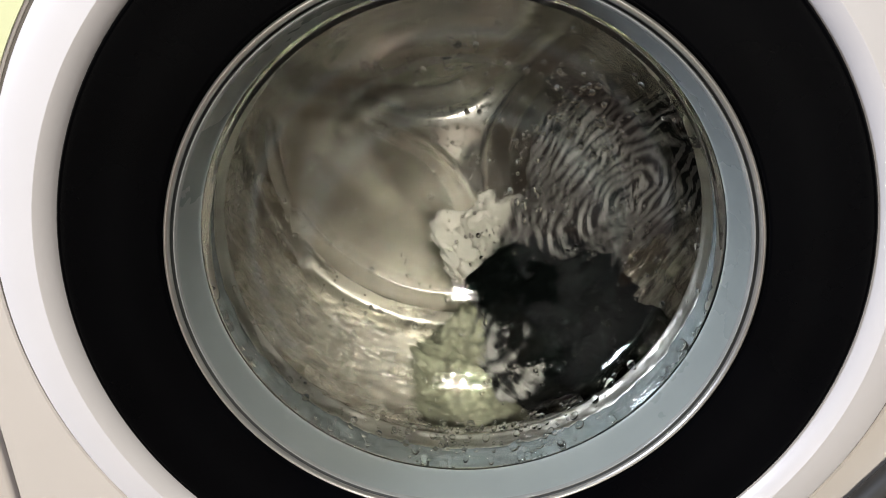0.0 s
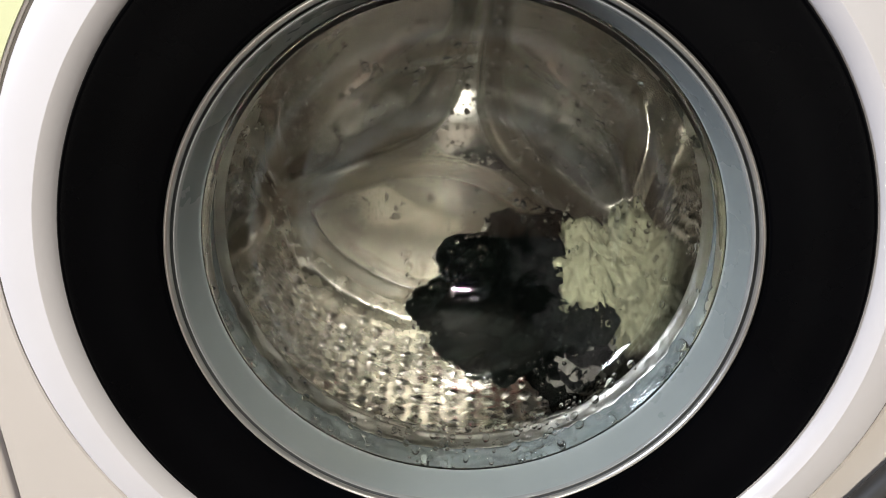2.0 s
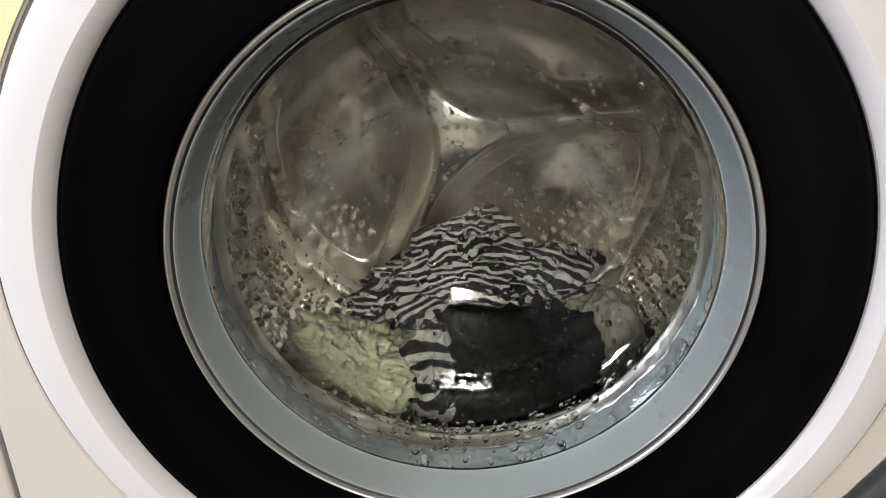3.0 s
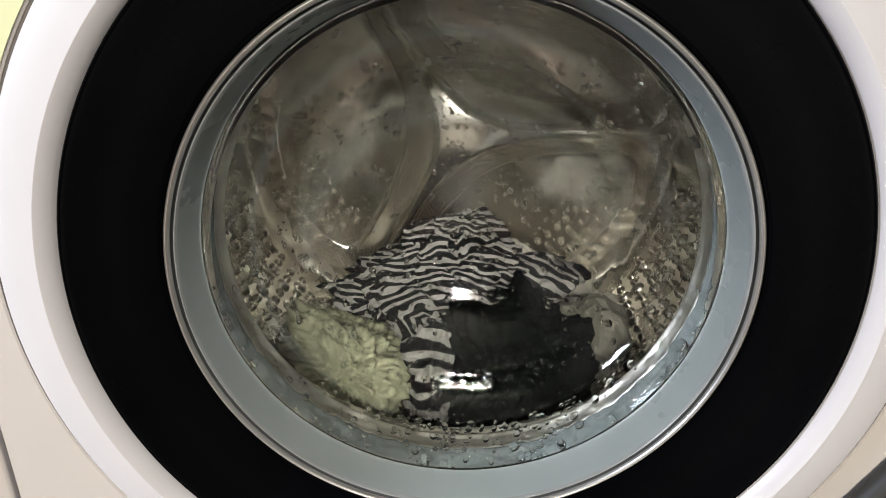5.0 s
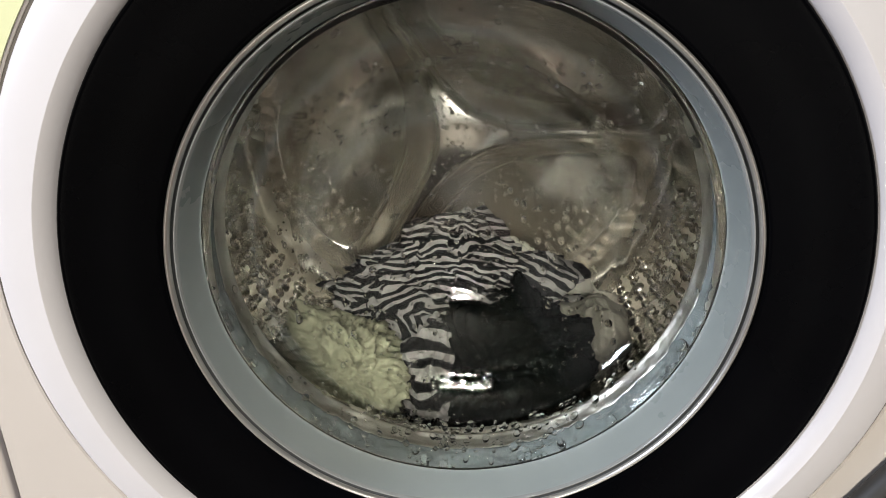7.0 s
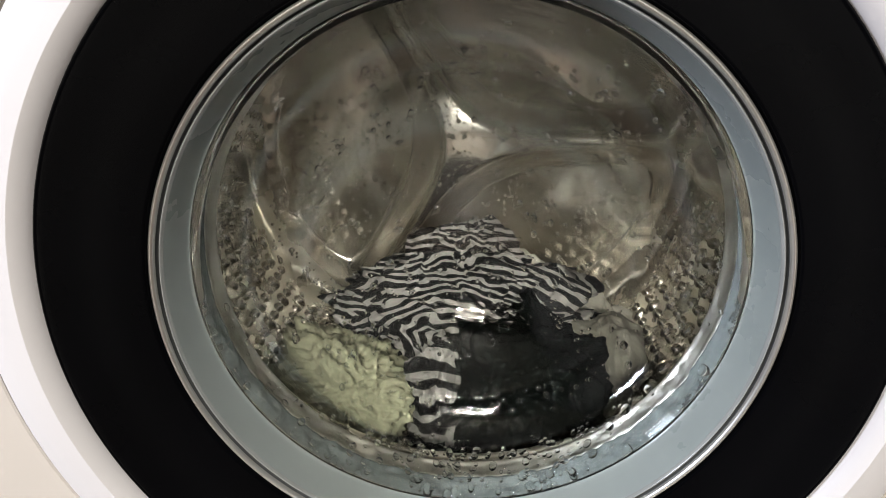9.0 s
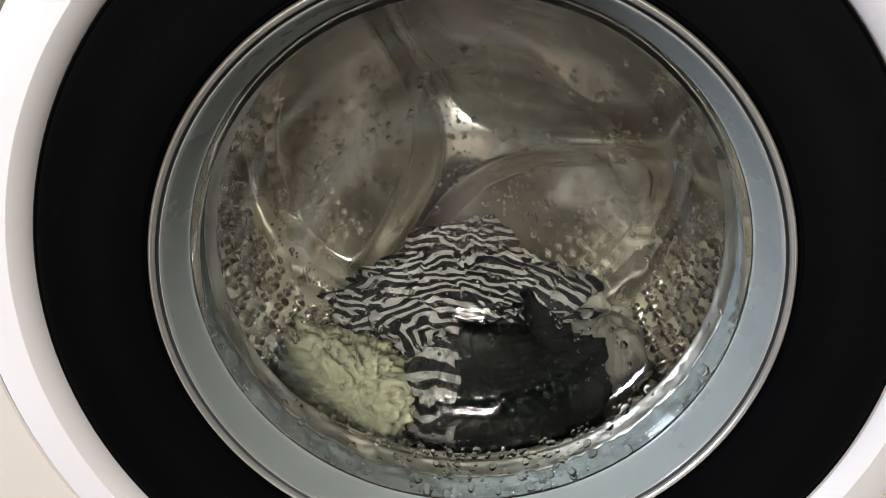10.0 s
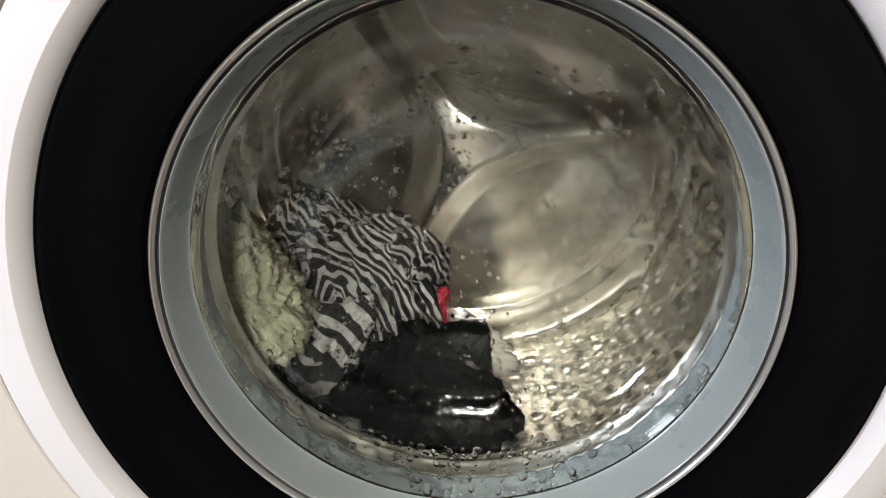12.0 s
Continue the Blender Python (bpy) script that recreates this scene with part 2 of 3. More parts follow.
# door: white ring, sloping black cover, chrome bezel, rubber, glass bowl
ring = lathe(smooth_profile([(0.2705, 0.03), (0.2716, 0.006), (0.2714, 0.0015), (0.2702, -0.0015), (0.2665, -0.0042), (0.2560, -0.0070), (0.2436, -0.0090)], 5))
door = on_axis(part("door", ring, WHITE_RING, machine, "broad white plastic door ring"))
part("bevel", lathe([(0.2436, -0.0090), (0.2430, -0.0088), (0.2353, 0.0010), (0.2350, 0.0040)]), WHITE_RING, door, "bright inner bevel of the white ring")
# dark ring added to draw the shade line between door ring and panel
part("door_seam", lathe([(0.2705, 0.0022), (0.2737, 0.0022), (0.2737, 0.012), (0.2705, 0.012)], closed=True), material("seam_shade", (0.13, 0.12, 0.11), 0.7), door)
part("black_cover", lathe([(0.2348, 0.03), (0.2348, 0.0005), (0.2335, -0.0005)] + smooth_profile([(0.2320, 0.0), (0.2150, 0.0075), (0.1990, 0.0138), (0.1836, 0.0200)], 5) + [(0.1822, 0.028)]), BLACK, door, "glossy black sloping door cover")
part("bezel", lathe(smooth_profile([(0.1826, 0.030), (0.1823, 0.0215), (0.1816, 0.0196), (0.1805, 0.0192), (0.1792, 0.0204), (0.1787, 0.0222)], 5)), CHROME, door, "satin silver bezel")
part("bezel_groove", lathe(smooth_profile([(0.1789, 0.0215), (0.1785, 0.0262), (0.1777, 0.0268), (0.1772, 0.0236)], 4)), material("groove_rubber", (0.10, 0.105, 0.11), 0.4), door, "narrow dark groove inside the bezel")
part("inner_bezel", lathe(smooth_profile([(0.1773, 0.0240), (0.1768, 0.0226), (0.1761, 0.0226), (0.1754, 0.0240), (0.1749, 0.0252)], 5)), material("grey_trim", (0.21, 0.22, 0.225), 0.22), door)
part("door_seat", lathe(smooth_profile([(0.1750, 0.0246), (0.1738, 0.0300), (0.1718, 0.0400), (0.1700, 0.0480), (0.1692, 0.0500), (0.1715, 0.0515)], 5)), GREY, door, "smooth grey plastic seat of the door glass")
def wetten(bm, y0, y1):
    """Crinkles and beads that stand in the lower half of a ring."""
    for v in bm.verts:
        wet = smoothstep(0.03, -0.10, v.co.z) * smoothstep(y0, y0 + 0.006, v.co.y) * (1 - smoothstep(y1, y1 + 0.004, v.co.y))
        k = 1 + wet * (0.011 * noise.noise(v.co * 42) + 0.010 * (1 - 2 * abs(noise.noise(v.co * 95))) - 0.004)
        v.co.x, v.co.z = v.co.x * k, v.co.z * k
    return bm


gasket = on_axis(part("gasket", wetten(lathe(smooth_profile([(0.1790, 0.050), (0.1735, 0.0540), (0.1716, 0.0590), (0.1706, 0.0680), (0.1704, 0.0745), (0.1760, 0.0770)], 6), 320), 0.058, 0.074), GREY_WET, machine, "wet dark grey rubber door gasket"))
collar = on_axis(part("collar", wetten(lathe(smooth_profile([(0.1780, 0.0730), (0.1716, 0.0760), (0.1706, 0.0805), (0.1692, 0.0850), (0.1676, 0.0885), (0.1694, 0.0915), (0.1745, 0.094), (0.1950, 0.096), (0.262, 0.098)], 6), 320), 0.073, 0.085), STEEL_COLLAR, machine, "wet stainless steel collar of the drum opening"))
bowl_side = [(0.170 * math.sin(k), 0.162 - 0.170 * (1 - math.cos(k))) for k in [radians(46 * i / 30) for i in range(30, -1, -1)]]
bowl_side = smooth_profile([(0.1672, 0.0560), (0.1640, 0.0640), (0.1590, 0.0760), (0.1510, 0.0900), (0.1380, 0.1015), bowl_side[0]], 4)[:-1] + bowl_side
bowl_out = [(0.1722, 0.0525), (0.1690, 0.0535)] + bowl_side
bowl_in = [(r * 0.984, y - 0.0026) for r, y in bowl_side[::-1]] + [(0.1672, 0.0512)]
bowl = part("glass_bowl", lathe(bowl_out + bowl_in, 160, closed=True), GLASS, door, "clear wet glass bowl of the door")
bowl.visible_shadow = False

# ---- drum ----
RD, YB, ZD, RB = 0.235, 0.352, ZC + 0.016, 0.214
drum = on_axis(part("drum", lathe([(0.1910, 0.1075), (0.1900, 0.1050), (0.1912, 0.1025), (0.197, 0.1015)] + [(0.2300, 0.104), (0.2350, 0.110)] + [(RD, 0.11 + 0.01 * i) for i in range(1, 21)]
                                  + smooth_profile([(RD, 0.334), (0.2342, 0.3425), (0.2312, 0.3490), (0.2250, 0.3514), (RB, YB)], 4), 192), STEEL_WALL, machine, "stainless steel drum wall with embossed dimples"))


def soft_min(values, k=0.027):
    m = min(values)
    return m - k * math.log(sum(math.exp((m - v) / k) for v in values))


def back_relief(x, z):
    """Depth of the pressed back: three dished lobes with rounded outlines between broad ribs that meet at a proud hub."""
    r, a = math.hypot(x, z), math.atan2(z, x)
    k = round((a - RIB - math.pi / 3) / (2 * math.pi / 3))
    mid = RIB + math.pi / 3 + k * 2 * math.pi / 3
    edges = [(RB + 0.002 - r) * 2.4]
    for side in (-1, 1):
        ra = mid + side * math.pi / 3
        edges.append(side * (x * math.sin(ra) - z * math.cos(ra)) - 0.013)
    off = soft_min(edges) + 0.014
    h = 0.032 * smoothstep(0.001, 0.034, off) - 0.0015 * smoothstep(0.045, 0.085, off)
    h *= 1 - smoothstep(RB - 0.006, RB, r)
    return YB - 0.023 * (1 - smoothstep(0.008, 0.115, r)) + h


def back_plate():
    bm = bmesh.new()
    nr, na = 96, 320
    rings = [[bm.verts.new((RB * i / nr * math.cos(2 * math.pi * j / na), 0, RB * i / nr * math.sin(2 * math.pi * j / na))) for j in range(na)] for i in range(nr + 1)]
    for row in rings:
        for v in row:
            v.co.y = back_relief(v.co.x, v.co.z)
    for a, b in zip(rings, rings[1:]):
        for j in range(na):
            k = (j + 1) % na
            bm.faces.new((a[j], b[j], b[k], a[k]))
    bmesh.ops.remove_doubles(bm, verts=rings[0], dist=1e-7)
    bmesh.ops.recalc_face_normals(bm, faces=bm.faces)
    return bm


RIB = radians(120)
part("back_plate", back_plate(), STEEL, drum, "pressed steel drum back with three dished lobes")


def bump_mesh(bm, centre, normal, along, length, width, height):
    """A small rounded pillow on a surface."""
    n, u = Vector(normal).normalized(), Vector(along).normalized()
    v = n.cross(u)
    c = Vector(centre)
    rings = []
    for f, h in ((1.0, -0.1), (0.8, 0.55), (0.42, 0.93)):
        rings.append([bm.verts.new(c + u * (length / 2 - width / 2) * (1 if math.cos(t) >= 0 else -1) + (u * math.cos(t) + v * math.sin(t)) * width / 2 * f + n * height * h)
                      for t in [2 * math.pi * (i + 0.5) / 10 for i in range(10)]])
    for a, b in zip(rings, rings[1:]):
        for i in range(10):
            bm.faces.new((a[i], a[(i + 1) % 10], b[(i + 1) % 10], b[i]))
    bm.faces.new(rings[-1])


bm = bmesh.new()
for col in range(84):
    a = 2 * math.pi * col / 84
    n = (-math.cos(a), 0, -math.sin(a))
    t = (-math.sin(a), 0, math.cos(a))
    for row in range(13):
        y = 0.122 + 0.0165 * row + (0.00825 if col % 2 else 0)
        if y > 0.326:
            continue
        pill = (row + col) % 3 == 0
        bump_mesh(bm, (RD * math.cos(a), y, RD * math.sin(a)), n, t, 0.0170 if pill else 0.0115, 0.0118, 0.0056)
tagged(part("wall_dimple", bm, STEEL, drum), "rows of embossed steel dimples", kind="stuff")
for k in range(3):
    axis = RIB + radians(76 + 120 * k)
    for r, n, half, pill in ((0.163, 12, 27, False), (0.179, 11, 25, True), (0.195, 11, 23, False)):
        for i in range(n):
            a = axis + radians(half * (2 * i / (n - 1) - 1))
            bm = bmesh.new()
            rad = (math.cos(a), 0, math.sin(a))
            bump_mesh(bm, (0, 0, 0), (0, -1, 0), rad, 0.019 if pill and i % 2 else 0.0088, 0.0088, 0.0078)
            ob = part("dimple", bm, STEEL, drum)
            ob.location = (r * rad[0], back_relief(r * rad[0], r * rad[2]), r * rad[2])


def lifter():
    """A rounded paddle on the drum wall."""
    bm = bmesh.new()
    rows = []
    for i in range(13):
        y = 0.125 + 0.195 * i / 12
        end = math.sin(math.pi * min(1, max(0, (i + 0.15) / 12.3))) ** 0.35
        rows.append([bm.verts.new(((s / 8 - 1) * 0.032 * (0.5 + 0.5 * end), y, -RD - 0.004 + 0.045 * end * math.cos((s / 8 - 1) * math.pi / 2) ** 0.8 if 0 < s < 16 else -RD - 0.004)) for s in range(17)])
    for a, b in zip(rows, rows[1:]):
        for i in range(16):
            bm.faces.new((a[i], a[i + 1], b[i + 1], b[i]))
    for r in (rows[0], rows[-1]):
        bm.faces.new(r)
    bmesh.ops.recalc_face_normals(bm, faces=bm.faces)
    return bm


for k in range(3):
    part("lifter", lifter(), STEEL, drum, "smooth steel lifter paddle").matrix_basis = pose(0, 0, 0, 0, -math.degrees(RIB) - 90 - 120 * k, 0)


# ---- laundry ----
def crumple(size, seed, folds=5.0, amp=0.22, sub=6):
    """A wadded garment: a lumpy body with sharp, wandering folds."""
    bm = bmesh.new()
    bmesh.ops.create_icosphere(bm, subdivisions=sub, radius=1)
    o = Vector((seed * 7.31, seed * 3.17, seed * 1.73))
    for v in bm.verts:
        d = v.co.normalized()
        w = Vector((noise.noise(d * 1.3 + o), noise.noise(d * 1.3 + o + Vector((5, 0, 0))), noise.noise(d * 1.3 + o + Vector((0, 5, 0)))))
        lump = 1 + 0.45 * noise.noise(d * 1.5 + o)
        q = d + w * 0.55
        r1 = 1 - abs(noise.noise(q * folds * 0.5 + o)) * 2.2
        r2 = 1 - abs(noise.noise(q * folds + o * 2)) * 2.4
        r3 = noise.noise(q * folds * 3.1 + o)
        r4 = 1 - abs(noise.noise(q * folds * 2.3 + o * 3)) * 2.4
        k = lump * (1 + amp * (0.6 * r1 + 0.4 * r2 - 0.5) + amp * (0.12 * r3 + 0.22 * r4))
        v.co = Vector((d.x * size[0], d.y * size[1], d.z * size[2])) * k
    return bm


def garment(name, label, size, seed, mat, folds=5.0, amp=0.22):
    return tagged(part(name, crumple(size, seed, folds, amp), mat), label, "laundry", "laundry in the drum")


zebra_shirt = garment("zebra_shirt", "wet black and white zebra-striped shirt in the drum", (0.094, 0.058, 0.064), 3, CLOTH_ZEBRA, 4.0, 0.28)
green_cloth = garment("pale_green_cloth", "wet pale green cotton cloth wadded in the drum", (0.060, 0.046, 0.052), 5, CLOTH_GREEN, 7.0, 0.25)
black_garment = garment("black_garment", "wet black garment slumped at the drum's bottom", (0.073, 0.058, 0.070), 8, CLOTH_BLACK, 5.0, 0.2)
red_cloth = garment("red_cloth", "wet bright red garment tumbling in the drum", (0.034, 0.024, 0.058), 11, CLOTH_RED, 5.0, 0.3)
white_shirt = garment("white_shirt", "wet off-white shirt plastered on the drum wall", (0.118, 0.020, 0.062), 14, CLOTH_WHITE, 4.0, 0.2)
banded_sock = garment("banded_sock", "wet white knit piece with bold black bands", (0.027, 0.019, 0.047), 17, CLOTH_BANDED, 3.0, 0.25)
grey_cloth = garment("grey_cloth", "wet light grey cloth flattened against the drum wall", (0.036, 0.034, 0.046), 21, CLOTH_GREY, 2.2, 0.14)


def loose(name, parent, size, seed, mat, at, turn, folds=3.5):
    """A sleeve, leg or hem that hangs out of the wad."""
    part(name, crumple(size, seed, folds, 0.26, 5), mat, parent).matrix_basis = pose(*at, *turn)


loose("sleeve", zebra_shirt, (0.052, 0.024, 0.024), 31, CLOTH_ZEBRA, (-0.078, -0.012, -0.026), (0, 24, 20))
loose("sleeve", zebra_shirt, (0.046, 0.024, 0.022), 32, CLOTH_ZEBRA, (0.080, -0.010, -0.018), (0, -28, -15))
loose("collar", zebra_shirt, (0.034, 0.022, 0.024), 33, CLOTH_ZEBRA, (-0.010, -0.014, 0.054), (0, 8, 60))
loose("trouser_leg", black_garment, (0.044, 0.028, 0.026), 34, CLOTH_BLACK, (0.050, -0.016, -0.034), (0, 40, 0))
loose("trouser_leg", black_garment, (0.040, 0.026, 0.026), 35, CLOTH_BLACK, (-0.050, -0.010, -0.030), (0, -20, 0))
loose("hem", green_cloth, (0.040, 0.022, 0.026), 36, CLOTH_GREEN, (-0.040, -0.016, -0.020), (0, 30, 0), 5.0)
loose("hem", green_cloth, (0.026, 0.024, 0.022), 37, CLOTH_GREEN, (0.036, -0.018, 0.018), (0, -30, 40), 5.0)
loose("strap", red_cloth, (0.016, 0.012, 0.036), 38, CLOTH_RED, (-0.006, -0.006, -0.062), (0, 8, 0))
loose("strap", red_cloth, (0.030, 0.014, 0.018), 39, CLOTH_RED, (0.030, 0.0, -0.030), (0, 30, 0))
loose("sleeve", white_shirt, (0.040, 0.016, 0.028), 40, CLOTH_WHITE, (0.100, -0.006, -0.030), (0, 40, 0))


# ---- water on the glass ----
def drops():
    """Beads of water on the drum side of the bowl."""
    rnd = random.Random(7)
    unit = bmesh.new()
    bmesh.ops.create_icosphere(unit, subdivisions=2, radius=1)
    unit.verts.ensure_lookup_table()
    verts, faces = [v.co.copy() for v in unit.verts], [[v.index for v in f.verts] for f in unit.faces]
    unit.free()
    allv, allf = [], []
    for i in range(1900):
        if i < 560 or i >= 1000:
            r, a = 0.135 * math.sqrt(rnd.random()), rnd.uniform(0, 2 * math.pi)
            if math.sin(a) < -0.1 and rnd.random() < 0.45:
                a = -a
        elif i < 780:
            r, a = rnd.uniform(0.125, 0.163), rnd.uniform(0, 2 * math.pi)
        else:
            r, a = rnd.uniform(0.154, 0.1685), rnd.gauss(-math.pi / 2, 0.5)
        near = i >= 1000 or i % 2 == 0 and i < 560
        face = bowl_in[::-1] if near else bowl_out
        for (r0, y0), (r1, y1) in zip(face, face[1:]):
            if r1 <= r <= r0:
                t = (r0 - r) / (r0 - r1)
                y, slope = y0 + t * (y1 - y0), Vector((y1 - y0, 0, r0 - r1)).normalized()
                break
        n = Vector((slope.x * math.cos(a), slope.z, slope.x * math.sin(a))) * (-1 if near else 1)
        size = 0.0010 + 0.0018 * rnd.random() ** 2.6
        if i >= 1000:
            size = rnd.uniform(0.0005, 0.0011)
        elif i >= 780:
            size *= 1.3
        q = n.to_track_quat("Z", "Y").to_matrix()
        sx, sy = rnd.uniform(0.7, 1.1), rnd.uniform(0.8, 1.4)
        base = len(allv)
        for v in verts:
            allv.append(Vector((r * math.cos(a), y, r * math.sin(a))) + n * size * 0.42 + q @ Vector((v.x * size * sx, v.y * size * sy, v.z * size * 0.72)))
        allf += [[base + j for j in f] for f in faces]
    me = bpy.data.meshes.new("water_drops")
    me.from_pydata(allv, [], allf)
    for p in me.polygons:
        p.use_smooth = True
    me.materials.append(WATER)
    ob = new("water_drops", me)
    ob.location = (0, 0, ZC)
    ob.visible_shadow = False
    return tagged(ob, "clear beads of water clinging to the door glass", "water drops", kind="stuff")


drops()


# ---- what moves ----
def motions():
    walk(drum, [(t, pose(0, 0, ZD, 0, -a, 0)) for t, a in (
        (0, -553.0), (0.1, -523.0), (0.2, -493.0), (0.3, -462.7), (0.4, -432.6), (0.5, -402.7), (0.6, -373.4), (0.7, -344.6), (0.8, -316.1), (0.9, -287.8), (1, -259.5), (1.1, -230.7), (1.2, -202.0), (1.3, -174.1), (1.4, -148.0), (1.5, -122.9), (1.6, -99.4), (1.7, -80.0), (1.8, -65.0), (1.9, -52.1), (2, -40.2), (2.1, -28.0), (2.2, -14.4), (2.3, -1.7), (2.4, 6.9), (2.5, 13.9), (2.6, 17.0), (2.7, 15.7), (2.8, 12.8), (2.9, 10.0), (3, 7.7), (3.1, 5.4), (3.2, 4.0), (3.6, 1.2), (4, 0.0), (4.8, 0.0), (11, 0.0), (11.1, -2.3), (11.2, -7.0), (11.3, -14.0), (11.4, -23.0), (11.5, -33.0), (11.6, -50.0), (11.7, -67.7), (11.8, -85.0), (11.9, -100.7), (12, -116.0))])
    walk(zebra_shirt, [(t, pose(x, y, ZC + z, 0, b) @ pose(0, 0, 0, a) @ pose(0, 0, 0, 0, 8, 0)) for t, x, y, z, a, b in (
        (0, 0.129, 0.240, -0.009, -166, 498), (0.1, 0.138, 0.240, -0.047, -157, 471), (0.2, 0.099, 0.240, -0.009, -148, 444), (0.3, 0.124, 0.240, -0.014, -139, 416),
        (0.4, 0.094, 0.240, -0.160, -130, 389), (0.5, 0.106, 0.240, -0.152, -121, 362), (0.6, 0.125, 0.240, 0.033, -112, 336), (0.7, 0.134, 0.240, -0.009, -103, 310),
        (0.8, 0.092, 0.240, 0.012, -95, 284), (0.9, 0.137, 0.240, -0.036, -86, 259), (1, 0.117, 0.240, 0.012, -78, 234), (1.1, 0.090, 0.240, 0.042, -69, 208),
        (1.2, 0.066, 0.240, 0.027, -61, 182), (1.3, 0.126, 0.240, -0.135, -52, 157), (1.4, 0.097, 0.240, -0.157, -44, 133), (1.5, 0.108, 0.240, -0.141, -37, 111),
        (1.6, 0.154, 0.240, -0.103, -30, 89), (1.7, 0.132, 0.240, 0.017, -24, 72), (1.8, 0.108, 0.250, -0.040, -19, 58), (1.9, 0.128, 0.270, -0.131, -16, 47),
        (2, 0.124, 0.270, -0.137, -12, 36), (2.1, 0.131, 0.270, -0.088, -8, 25), (2.2, 0.103, 0.240, 0.002, -4, 13), (2.3, 0.109, 0.240, 0.022, -1, 2),
        (2.4, 0.105, 0.240, 0.012, 2, -6), (2.5, 0.072, 0.240, -0.087, 4, -13), (2.6, 0.078, 0.240, -0.093, 5, -15), (2.7, 0.041, 0.240, -0.108, 5, -14),
        (2.8, 0.030, 0.240, -0.111, 4, -11), (2.9, 0.024, 0.240, -0.112, 3, -9), (3, 0.018, 0.240, -0.112, 2, -7), (3.1, 0.012, 0.240, -0.112, 2, -5),
        (3.2, 0.006, 0.240, -0.113, 1, -4), (3.6, 0.005, 0.240, -0.113, 0, -1), (4, 0.005, 0.240, -0.113, 0, -0), (4.8, 0.003, 0.240, -0.113, 0, -0),
        (11, 0.002, 0.240, -0.108, 0, -0), (11.1, -0.007, 0.240, -0.108, 0, 1), (11.2, -0.016, 0.240, -0.107, 0, 3), (11.3, -0.035, 0.240, -0.105, 0, 6),
        (11.4, -0.054, 0.240, -0.102, 0, 10), (11.5, -0.073, 0.240, -0.100, 0, 15), (11.6, -0.081, 0.240, -0.095, 0, 22), (11.7, -0.090, 0.240, -0.091, 0, 30),
        (11.8, -0.089, 0.240, -0.094, 0, 38), (11.9, -0.087, 0.240, -0.097, 0, 45), (12, -0.086, 0.240, -0.100, 0, 52))])
    walk(green_cloth, [(t, pose(x, y, ZC + z, 0, b) @ pose(0, 0, 0, a) @ pose(0, 0, 0, 0, 15, 0)) for t, x, y, z, a, b in (
        (0, 0.014, 0.175, -0.187, -111, 442), (0.1, 0.082, 0.175, -0.169, -105, 418), (0.2, 0.166, 0.175, -0.088, -99, 394), (0.3, 0.167, 0.175, -0.086, -93, 370),
        (0.4, 0.169, 0.175, -0.083, -87, 346), (0.5, 0.151, 0.175, -0.073, -81, 322), (0.6, 0.130, 0.175, -0.047, -75, 299), (0.7, 0.082, 0.175, -0.112, -69, 276),
        (0.8, 0.066, 0.175, -0.135, -63, 253), (0.9, 0.075, 0.175, -0.164, -58, 230), (1, 0.099, 0.175, -0.152, -52, 208), (1.1, 0.137, 0.175, -0.129, -46, 185),
        (1.2, 0.146, 0.175, -0.119, -40, 162), (1.3, 0.177, 0.175, -0.062, -35, 139), (1.4, 0.175, 0.175, -0.002, -30, 118), (1.5, 0.166, 0.175, 0.003, -25, 98),
        (1.6, 0.140, 0.175, 0.035, -20, 80), (1.7, 0.131, 0.175, -0.063, -16, 64), (1.8, 0.107, 0.175, -0.117, -13, 52), (1.9, 0.130, 0.175, -0.100, -10, 42),
        (2, 0.142, 0.175, -0.078, -8, 32), (2.1, 0.144, 0.175, -0.047, -6, 22), (2.2, 0.138, 0.175, -0.037, -3, 11), (2.3, 0.122, 0.175, -0.037, 0, 1),
        (2.4, 0.074, 0.175, -0.101, 1, -6), (2.5, 0.014, 0.175, -0.153, 3, -11), (2.6, -0.022, 0.175, -0.165, 3, -14), (2.7, -0.034, 0.175, -0.173, 3, -13),
        (2.8, -0.062, 0.175, -0.175, 3, -10), (2.9, -0.086, 0.175, -0.176, 2, -8), (3, -0.103, 0.175, -0.169, 2, -6), (3.1, -0.103, 0.175, -0.169, 1, -4),
        (3.2, -0.104, 0.175, -0.168, 1, -3), (3.6, -0.105, 0.175, -0.168, 0, -1), (4, -0.106, 0.175, -0.167, 0, 0), (4.8, -0.109, 0.175, -0.165, 0, 0),
        (11, -0.108, 0.175, -0.166, 0, 0), (11.1, -0.112, 0.175, -0.163, 0, 1), (11.2, -0.115, 0.172, -0.158, 0, 2), (11.3, -0.138, 0.167, -0.138, 0, 5),
        (11.4, -0.157, 0.162, -0.114, 0, 8), (11.5, -0.174, 0.157, -0.087, 0, 11), (11.6, -0.177, 0.151, -0.079, 0, 16), (11.7, -0.180, 0.149, -0.074, 0, 22),
        (11.8, -0.182, 0.149, -0.069, 0, 28), (11.9, -0.184, 0.149, -0.065, 0, 33), (12, -0.186, 0.149, -0.060, 0, 38))])
